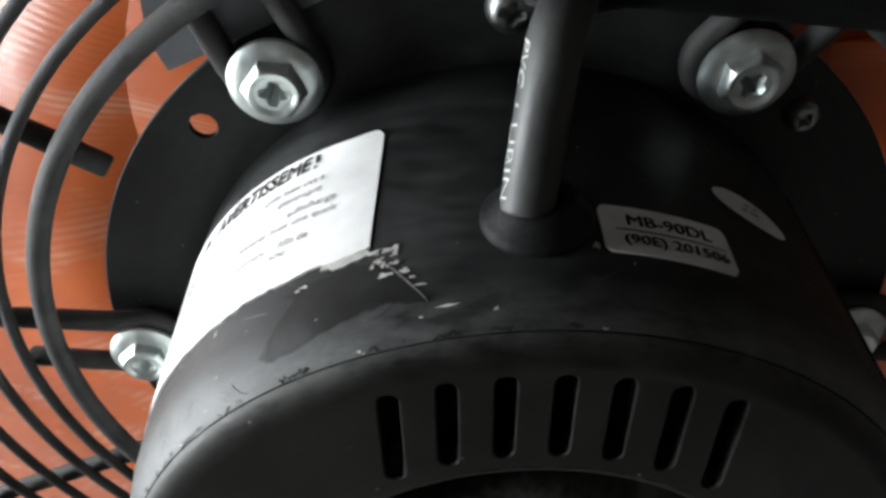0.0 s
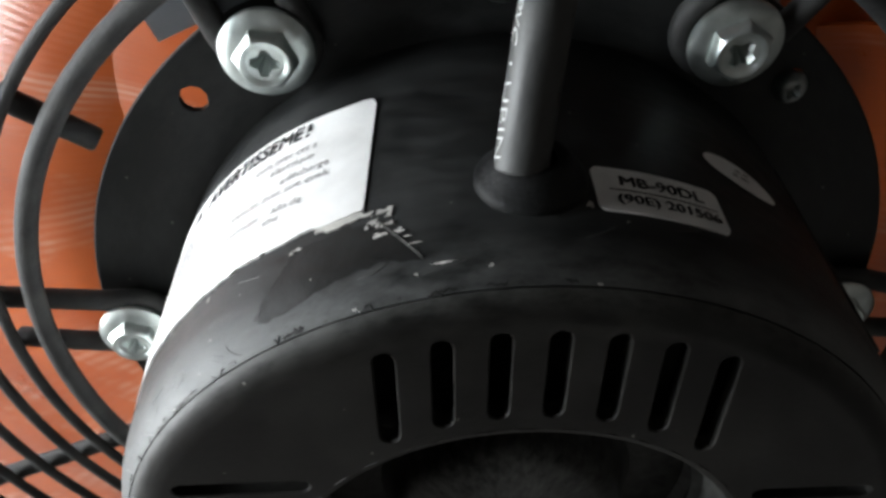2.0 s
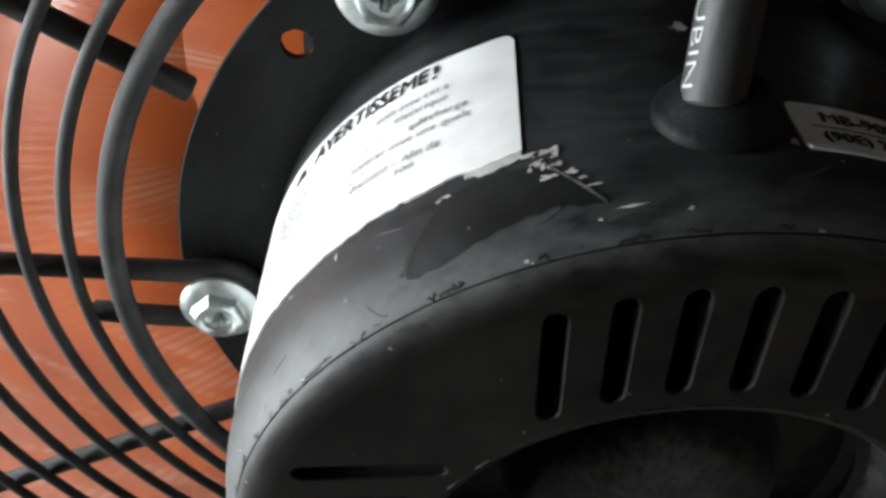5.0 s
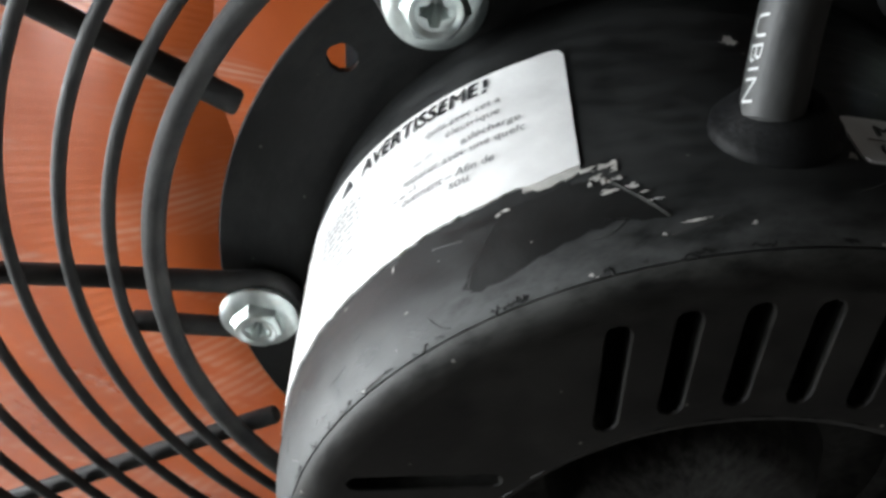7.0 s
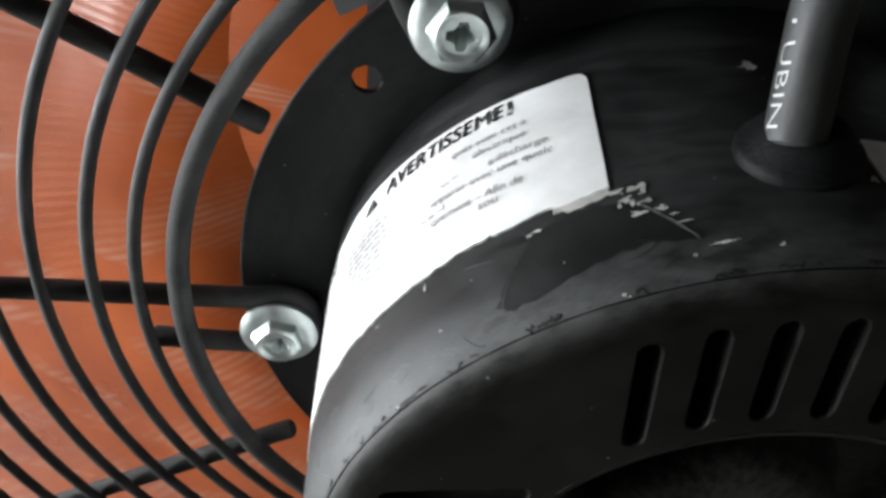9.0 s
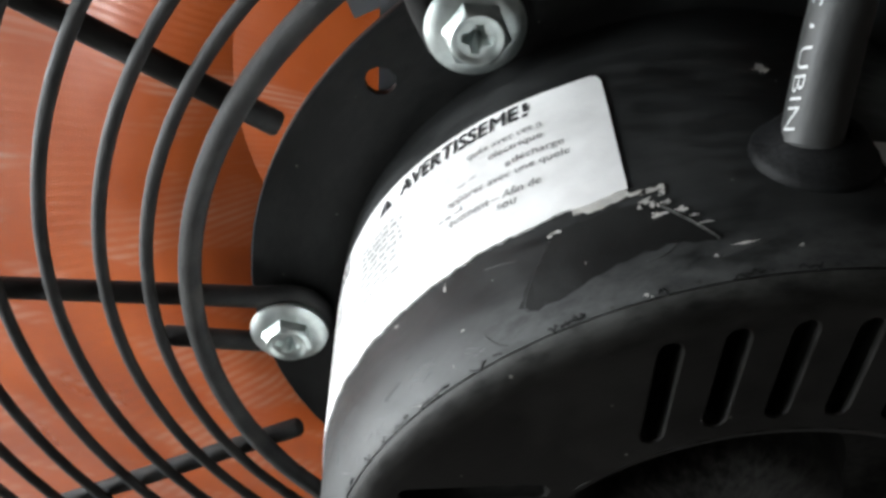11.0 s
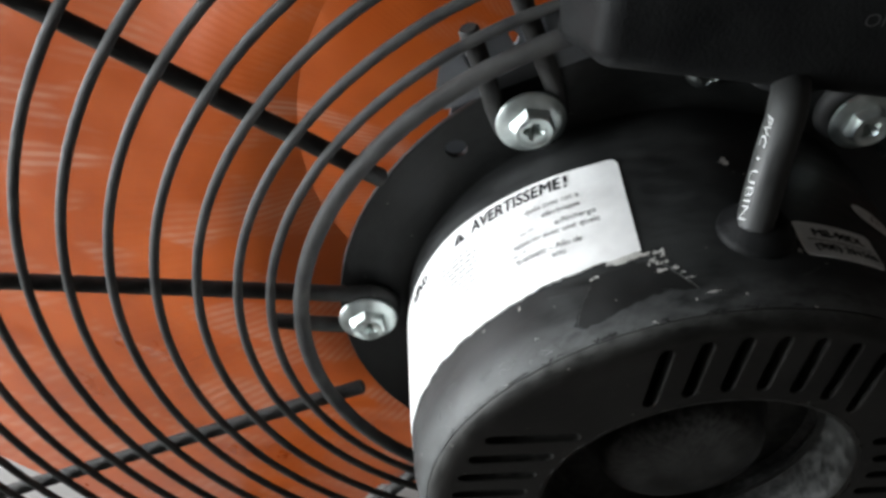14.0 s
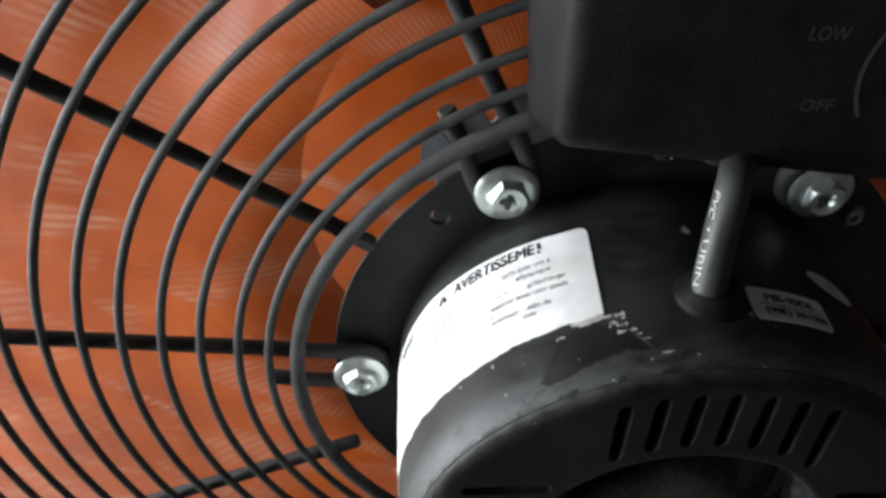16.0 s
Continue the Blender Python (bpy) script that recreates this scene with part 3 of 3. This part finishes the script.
# slotted bracket that clamps the guard below the box
plate_line = [polar(a, 4.54, 0) for a in np.linspace(126.5, 96, 24)] + [polar(a, 4.02, 0) for a in np.linspace(96, 131, 24)] + [polar(129.5, 4.3, 0)]
plate_holes = []
for a0, a1 in ((124.2, 121.6), (117.6, 112.6), (108.0, 104.0)):
    plate_holes.append([tuple(polar(a, r, 0).xz) for a, r in ((a0, 4.22), (a0, 4.44), ((a0 + a1) / 2, 4.45), (a1, 4.44), (a1, 4.22), ((a0 + a1) / 2, 4.21))])


def in_plate_hole(x, z):
    a, r = math.degrees(math.atan2(z, x)), math.hypot(x, z)
    return 4.21 < r < 4.45 and any(a1 < a < a0 for a0, a1 in ((124.2, 121.6), (117.6, 112.6), (108.0, 104.0)))


plate = pierced([[(p.x, p.z) for p in plate_line]], plate_holes, in_plate_hole, 0.07, m=Matrix.Translation((0, 0.36, 0)))
bracket = part("clamp_plate", plate, SHEET, fan, "grey slotted clamp plate of the guard", smooth=False)
part("rivet", lathe([(0.06, 0.0), (0.06, 0.085), (0.0, 0.1), (-0.05, 0.085), (-0.075, 0.04), (-0.08, 0.0)], 24, m=Matrix.Translation(polar(121.8, 4.6, 0.3))), WIRE, bracket)

# grey bracket sheet behind the guard that carries the switch box
edge_line = [(4.17 * math.cos(radians(a)), 4.17 * math.sin(radians(a))) for a in np.linspace(54.2, 125.8, 40)]
edge_line += [(-2.57, 1.87)] + [(3.0 * math.cos(radians(a)), 3.0 * math.sin(radians(a))) for a in np.linspace(144, 36, 50)] + [(2.57, 1.87)]
sheet_holes = [circle(0.11, 20, x, 3.5) for x in (-1.93, 1.93)]
sheet = pierced([edge_line], sheet_holes, lambda x, z: math.hypot(x, z) < 3.0 or math.hypot(abs(x) - 1.93, z - 3.5) < 0.105, 0.05, m=Matrix.Translation((0, 0.98, 0)))
rim = [e for e in sheet.edges if len(e.link_faces) == 1 and all(abs(v.co.y - 0.98) < 1e-3 for v in e.verts)]
grown = bmesh.ops.extrude_edge_only(sheet, edges=rim)
for v in grown["geom"]:
    if isinstance(v, bmesh.types.BMVert):
        v.co.y += 0.06
part("bracket_sheet", sheet, SHEET, fan, "grey painted sheet-steel bracket behind the guard", smooth=False)

# power cord and its grommet
part("grommet", lathe([(-0.12, 0.352), (0.025, 0.352), (0.045, 0.342), (0.06, 0.325), (0.16, 0.25), (0.185, 0.225), (0.192, 0.2), (0.18, 0.15)], 48, m=Matrix.Translation(polar(89.0, 3.03, -1.55)) @ pose(0, 0, 0, 90, 0, 0)),
     PLASTIC, housing, "low conical black cord grommet")
foot, top = Vector((-0.02, -1.612, 3.148)), Vector((0.171, -1.112, 4.222))
line = [foot.lerp(top, k / 10) + Vector((0.0, 0.03 * math.sin(k / 10 * math.pi), 0)) for k in range(9)] + [Vector((0.17, -1.1, 4.08)), Vector((0.22, -0.98, 4.12)), Vector((0.28, -0.82, 4.15)), Vector((0.33, -0.66, 4.17))]
cord = part("power_cord", tube(line, 0.168, 20), RUBBER, fan, "round grey-black sheathed power cord")
part("strain_relief", lathe([(0.0, 0.24), (0.25, 0.26), (0.3, 0.34), (0.42, 0.34)], 32, m=Matrix.Translation((0.36, -0.62, 4.02)) @ pose(0, 0, 0, 90, 0, 0) @ Matrix.Diagonal((1.5, 1, 0.9, 1))),
     PLASTIC, switch_box)


def on_cord(bm, s, turn=72):
    """Letters that run down the cord from s (0 foot, 1 top)."""
    d = (top - foot).normalized()
    right = d.cross(Vector((0, 1, 0))).normalized()
    back = right.cross(d).normalized()
    size = (top - foot).length
    for v in bm.verts:
        a = radians(turn) - (v.co.y - 0.05) / 0.17
        p = foot.lerp(top, s) - d * v.co.x + Vector((0, 0.03 * math.sin(max(0, min(1, s - v.co.x / size)) * math.pi), 0))
        v.co = p + (right * math.sin(a) - back * math.cos(a)) * 0.172
    return bm


part("printed_letters", on_cord(lettering("PVC", 0.28, 0.075, 0.2), 0.82), WHITE_INK, cord, "white PVC print", smooth=False)
part("printed_mark", on_cord(bar_rows([(0, 0.03, 0.02, 0.06)]), 0.51), WHITE_INK, cord, smooth=False)
part("printed_letters", on_cord(lettering("UBIN", 0.45, 0.08, -0.12, -0.012), 0.42), WHITE_INK, cord, "white printed letters along the cord", smooth=False)


# stickers
def film(a0, a1, y0, y1, ragged, corner, step=0.5, lift=0.014, skew=0.0):
    """A thin film on the motor's side from angle a0 down to a1, lower edge y0 (ragged), upper edge y1."""
    bm = bmesh.new()
    n = int(abs(a1 - a0) / step)
    cols = []
    for k in range(n + 1):
        a = a0 + (a1 - a0) * k / n
        end = min(abs(a - a1), abs(a - a0)) * 3.1 * math.pi / 180
        cut = corner - math.sqrt(max(0, corner ** 2 - (corner - end) ** 2)) if end < corner else 0
        lo = y0 + ragged * (noise.fractal(Vector((a * 0.35, 0, 3.7)), 0.8, 2.2, 5) * 0.9 + max(0, noise.noise(Vector((a * 0.16, 5, 1)))) * 1.5) + (cut if not ragged else 0)
        hi = (y1(a) if callable(y1) else y1) - cut
        cols.append([(bm.verts.new(on_body(a + skew * (1 - j / 8), lo + (hi - lo) * j / 8, lift)), bm.verts.new(on_body(a + skew * (1 - j / 8), lo + (hi - lo) * j / 8, 0.0))) for j in range(9)])
    for c0, c1 in zip(cols, cols[1:]):
        for j in range(8):
            bm.faces.new((c0[j][0], c1[j][0], c1[j + 1][0], c0[j + 1][0]))
        bm.faces.new((c0[0][1], c1[0][1], c1[0][0], c0[0][0]))
        bm.faces.new((c0[8][0], c1[8][0], c1[8][1], c0[8][1]))
    for c in (cols[0], cols[-1]):
        for j in range(8):
            bm.faces.new((c[j][0], c[j + 1][0], c[j + 1][1], c[j][1]))
    return bm


def label_top(a):
    return float(np.interp(a, [107.8, 113, 118, 130, 142, 150, 200], [-0.285, -0.28, -0.25, -0.178, -0.1, -0.055, -0.01]))


LINE_FALL = 0.0053
part("warning_sticker", film(200, 107.9, -1.61, label_top, 0.03, 0.09, skew=1.0), PAPER, housing, "white warning sticker with a torn lower edge")


def print_on(text, a0, a1, y, h, ink=INK, shear=0.0, bold=0.0, fall=0.0):
    bm = bmesh.new()
    for k in ((0,) if not bold else (-1, 0, 1)):
        layer = wrap(lettering(text, radians(a0 - a1) * 3.1, h, shear), a0 - k * math.degrees(bold / 3.1), y, 0.022 + 0.0025 * k, fall)
        me = bpy.data.meshes.new("layer")
        layer.to_mesh(me)
        layer.free()
        bm.from_mesh(me)
        bpy.data.meshes.remove(me)
    part("printed_text", bm, ink, housing, smooth=False)


print_on("AVERTISSEME", 140.9, 119.3, -0.345, 0.165, shear=0.12, bold=0.0035, fall=LINE_FALL)
tri = bmesh.new()
for corners in (((0, 0, 0), (0.09, 0, 0), (0.1, 0.17, 0)), ((0.115, 0.15, 0), (0.105, 0, 0), (0.2, 0, 0))):
    tri.faces.new([tri.verts.new(p) for p in corners])
part("warning_triangle", wrap(tri, 146.6, -0.315, 0.02, LINE_FALL), INK, housing, smooth=False)
part("print_block", wrap(bar_rows([(0.01, 0.06, 0.05, 0.165), (0.0, 0, 0.035, 0.035)]), 118.9, -0.47), INK, housing, smooth=False)
for text, a0, a1, y, h in (("qués avec cet a", 127.6, 116.6, -0.63, 0.092), ("électrique", 124.4, 116.8, -0.775, 0.092), ("décharge", 121.2, 114.3, -0.945, 0.092),
                           ("apparer avec une quelc", 131.3, 113.9, -1.015, 0.092), ("quement – Afin de", 131.3, 118.0, -1.215, 0.1), ("sou", 124.1, 121.4, -1.325, 0.055)):
    print_on(text, a0, a1, y, h, GREY_INK, 0.1, fall=LINE_FALL)
print_on("NING", 167.5, 157.8, -0.3, 0.165, INK, 0.12, 0.0035)
part("print_block", wrap(bar_rows([(0, 0.0, 0.07, 0.014), (0.1, 0.008, 0.16, 0.02)]), 129.5, -0.85), PALE_INK, housing, smooth=False)
part("print_block", wrap(bar_rows([(0, 0.0, 0.04, 0.05)]), 122.2, -0.93), PALE_INK, housing, smooth=False)
part("print_block", wrap(bar_rows([(0, 0.01, 0.05, 0.03), (0.07, 0.0, 0.12, 0.03), (0.14, 0.01, 0.19, 0.025), (0.2, 0.0, 0.215, 0.05)]), 133.0, -1.1), PALE_INK, housing, smooth=False)


def fine_print(lines, width, pitch, a0, y0):
    """Ragged lines of bars for print too small to read."""
    rows = []
    for k in range(lines):
        x, y = 0.0, -pitch * k
        end = width * random.uniform(0.75, 1.0)
        while x < end:
            w = random.uniform(0.03, 0.13)
            rows.append((x, y, min(x + w, end), y + 0.03))
            x += w + random.uniform(0.02, 0.04)
    part("print_block", wrap(bar_rows(rows), a0, y0, 0.02, LINE_FALL), PALE_INK, housing, "small illegible print", smooth=False)


fine_print(9, 0.64, 0.075, 151.5, -0.5)
fine_print(9, 0.5, 0.085, 168, -0.5)

part("rating_sticker", film(81.7, 65.0, -1.825, -1.39, 0.0, 0.05), SILVER, housing, "silver-white sticker with black type print")
print_on("MB-90DL", 78.4, 67.6, -1.575, 0.1, INK, 0.0, 0.003)
print_on("(90E) 201506", 79.2, 66.0, -1.77, 0.11, INK, 0.0, 0.003)
part("printed_line", wrap(bar_rows([(0, 0, 0.76, 0.012)]), 80.0, -1.625), INK, housing, smooth=False)


def oval(a, y, la, ly, tilt):
    bm = bmesh.new()
    rings = []
    for s in (0.0, 0.35, 0.7, 1.0):
        if s == 0:
            rings.append([bm.verts.new((0, 0, 0))])
        else:
            rings.append([bm.verts.new((s * (la * math.cos(t) * math.cos(tilt) - ly * math.sin(t) * math.sin(tilt)),
                                        s * (la * math.cos(t) * math.sin(tilt) + ly * math.sin(t) * math.cos(tilt)), 0)) for t in np.linspace(0, 2 * math.pi, 40, endpoint=False)])
    for p, q in zip(rings, rings[1:]):
        for k in range(40):
            if len(p) == 1:
                bm.faces.new((p[0], q[k], q[(k + 1) % 40]))
            else:
                bm.faces.new((p[k], q[k], q[(k + 1) % 40], p[(k + 1) % 40]))
    return wrap(bm, a, y, 0.014)


part("oval_sticker", oval(57.5, -0.985, 0.34, 0.15, -0.19), SILVER, housing, "small oval off-white inspection sticker")
part("print_block", wrap(bar_rows([(0, 0, 0.05, 0.03), (0.08, 0.0, 0.16, 0.03), (0.05, 0.07, 0.1, 0.1), (0.13, 0.07, 0.18, 0.1)]), 59.3, -1.02), GREY_INK, housing, smooth=False)


RUBBED = vary(material("rubbed_grey_paint", (0.05, 0.05, 0.05), 0.6), 200, (0.016, 0.017, 0.017), (0.036, 0.038, 0.037), rough=(0.5, 0.7))


# torn label scraps and paint chips at the sticker's corner
def scrap(a, y, la, ly, seed, mat, lift=0.01):
    bm = bmesh.new()
    c = bm.verts.new((0, 0, 0))
    ring = []
    for k in range(26):
        t = 2 * math.pi * k / 26
        q = 1 + 1.1 * noise.noise(Vector((math.cos(t) * 1.6, math.sin(t) * 1.6, seed))) + 0.5 * noise.noise(Vector((math.cos(t) * 5, math.sin(t) * 5, seed)))
        ring.append(bm.verts.new((la * q * math.cos(t), ly * q * math.sin(t), 0)))
    for k in range(26):
        bm.faces.new((c, ring[k], ring[(k + 1) % 26]))
    part("label_scrap", wrap(bm, a, y, lift), mat, housing, "", smooth=True)


part("label_scrap", film(115.3, 109.0, -1.67, -1.6, 0.045, 0.015, step=0.15, lift=0.008), GLUE, housing, "strip of torn label paper")
for a, y, la, ly in ((108.4, -1.65, 0.04, 0.02), (106.3, -1.66, 0.05, 0.016), (105.6, -1.7, 0.016, 0.03), (107.7, -1.74, 0.035, 0.022), (107.1, -1.78, 0.014, 0.03), (106.6, -1.88, 0.045, 0.016),
                    (104.5, -1.88, 0.03, 0.018), (103.6, -1.95, 0.02, 0.006), (102.7, -2.02, 0.03, 0.006), (99.8, -2.19, 0.07, 0.006), (117.5, -1.75, 0.03, 0.012), (118.3, -1.765, 0.016, 0.01),
                    (83.7, -1.63, 0.025, 0.03), (82.6, -1.78, 0.026, 0.026), (78.8, -1.92, 0.012, 0.008), (88.6, -0.55, 0.03, 0.05), (88.9, -0.56, 0.06, 0.008), (132.4, -1.7, 0.008, 0.035), (141, -1.7, 0.02, 0.012)):
    scrap(a, y, la, ly, a, GLUE)
part("body_seam", tube([on_body(34.5, y, 0.0) for y in np.linspace(-1.9, 0.2, 12)], 0.02, 8), CAP, housing)
# bare black patch below the torn corner, where the film over the paint has come away
PATCH = [(118.3, -1.74), (115.2, -1.74), (111.0, -1.72), (108.2, -1.75), (106.4, -1.8), (104.2, -1.93), (102.6, -2.06), (101.8, -2.14), (104.0, -2.13), (106.5, -2.1), (110.0, -2.12), (114.0, -2.16), (118.0, -2.21),
         (121.5, -2.22), (123.2, -2.18), (122.2, -2.07), (120.2, -1.95), (119.0, -1.84)]
BARE = vary(material("bare_black_paint", (0.006, 0.006, 0.006), 0.5, spec=0.25), 60, (0.0048, 0.0049, 0.0048), (0.0135, 0.0138, 0.0135), rough=(0.42, 0.62), bump=0.2, bump_scale=400)
bare = bmesh.new()
rings = []
for size in (1.0, 0.75, 0.5, 0.25):
    ring = []
    for k in range(72):
        i, f = int(k / 4), (k % 4) / 4
        (pa, py), (qa, qy) = PATCH[i], PATCH[(i + 1) % 18]
        a, y = pa + (qa - pa) * f, py + (qy - py) * f
        a += (1.0 if size == 1.0 else 0.0) * 0.9 * noise.noise(Vector((k * 0.7, 3, 0)))
        y += (1.0 if size == 1.0 else 0.0) * 0.045 * noise.noise(Vector((k * 0.7, 9, 0)))
        ring.append(bare.verts.new(on_body(112.5 + (a - 112.5) * size, -1.97 + (y + 1.97) * size, 0.003)))
    rings.append(ring)
for p, q in zip(rings, rings[1:]):
    for k in range(72):
        bare.faces.new((p[k], p[(k + 1) % 72], q[(k + 1) % 72], q[k]))
bare.faces.new(rings[-1])
part("bare_patch", bare, BARE, housing, "bare black patch where a film has peeled away")
# the lifted edge of the film, which runs on from the torn corner
crack = [on_body(107.0 - 0.47 * k, -1.75 - 0.035 * k + 0.014 * noise.noise(Vector((k, 2, 0))), 0.0) for k in range(12)]
part("paint_crack", tube(crack, 0.011, 6), CAP, housing)
edge_line = [on_body(118.3 + 0.42 * k - 0.03 * max(0, k - 8) ** 2, -1.78 - 0.036 * k, 0.0) for k in range(12)]
part("film_edge", tube(edge_line, 0.004, 6), RUBBED, housing)

# more flakes round the torn corner, chips and rub marks along the shoulder
dice = random.Random(23)
for k in range(8):
    size = dice.uniform(0.006, 0.018)
    scrap(dice.gauss(106.6, 0.9), dice.gauss(-1.74, 0.07), size * dice.uniform(0.7, 1.8), size, 40 + k, GLUE)
for k in range(10):
    size = dice.uniform(0.003, 0.008)
    scrap(dice.uniform(55, 160), dice.choice((dice.uniform(-2.3, -2.0), dice.uniform(-2.3, -1.6), dice.uniform(-2.3, 0.1))), size * dice.uniform(0.7, 2.0), size, 80 + k, GLUE)
for k in range(16):
    a, y, span = dice.uniform(70, 165), dice.uniform(-2.25, -1.75), dice.uniform(1.0, 5.0)
    slope, bow = dice.uniform(-0.1, 0.1), dice.uniform(-0.03, 0.03)
    line = [on_body(a - span * j / 10, min(-1.66, y + slope * j / 10 + bow * math.sin(math.pi * j / 10)), -0.002) for j in range(11)]
    part("scratch", tube(line, dice.uniform(0.003, 0.006), 6), RUBBED, housing)

# pitted seam between body and end cap
for k in range(22):
    size = dice.uniform(0.003, 0.007)
    scrap(dice.uniform(80, 165), dice.uniform(-2.352, -2.335), size * 2.2, size, 150 + k, GLUE if k % 6 == 0 else CAP, 0.003)

# worn seam: dark nicks that break the line between body and cap, and pale rub marks on the shoulder
for k in range(34):
    a, span = dice.uniform(84, 165), dice.uniform(0.5, 2.2)
    line = [on_body(a - span * j / 6, -2.338 + 0.03 * noise.noise(Vector((a * 3, j * 0.5, 4))), -0.004) for j in range(7)]
    part("nick", tube(line, dice.uniform(0.0025, 0.0085), 6), BARE, housing)
PALE_RUB = vary(material("pale_rub_mark", (0.16, 0.165, 0.16), 0.6), 300, (0.07, 0.073, 0.072), (0.17, 0.175, 0.17), rough=(0.5, 0.7))
for k in range(26):
    a, y, span = dice.gauss(142, 9), dice.uniform(-2.32, -2.14), dice.uniform(0.4, 2.0)
    slope = dice.uniform(-0.05, 0.05)
    line = [on_body(a - span * j / 6, y + slope * j / 6, -0.0015) for j in range(7)]
    part("rub_mark", tube(line, dice.uniform(0.002, 0.0045), 6), PALE_RUB, housing)
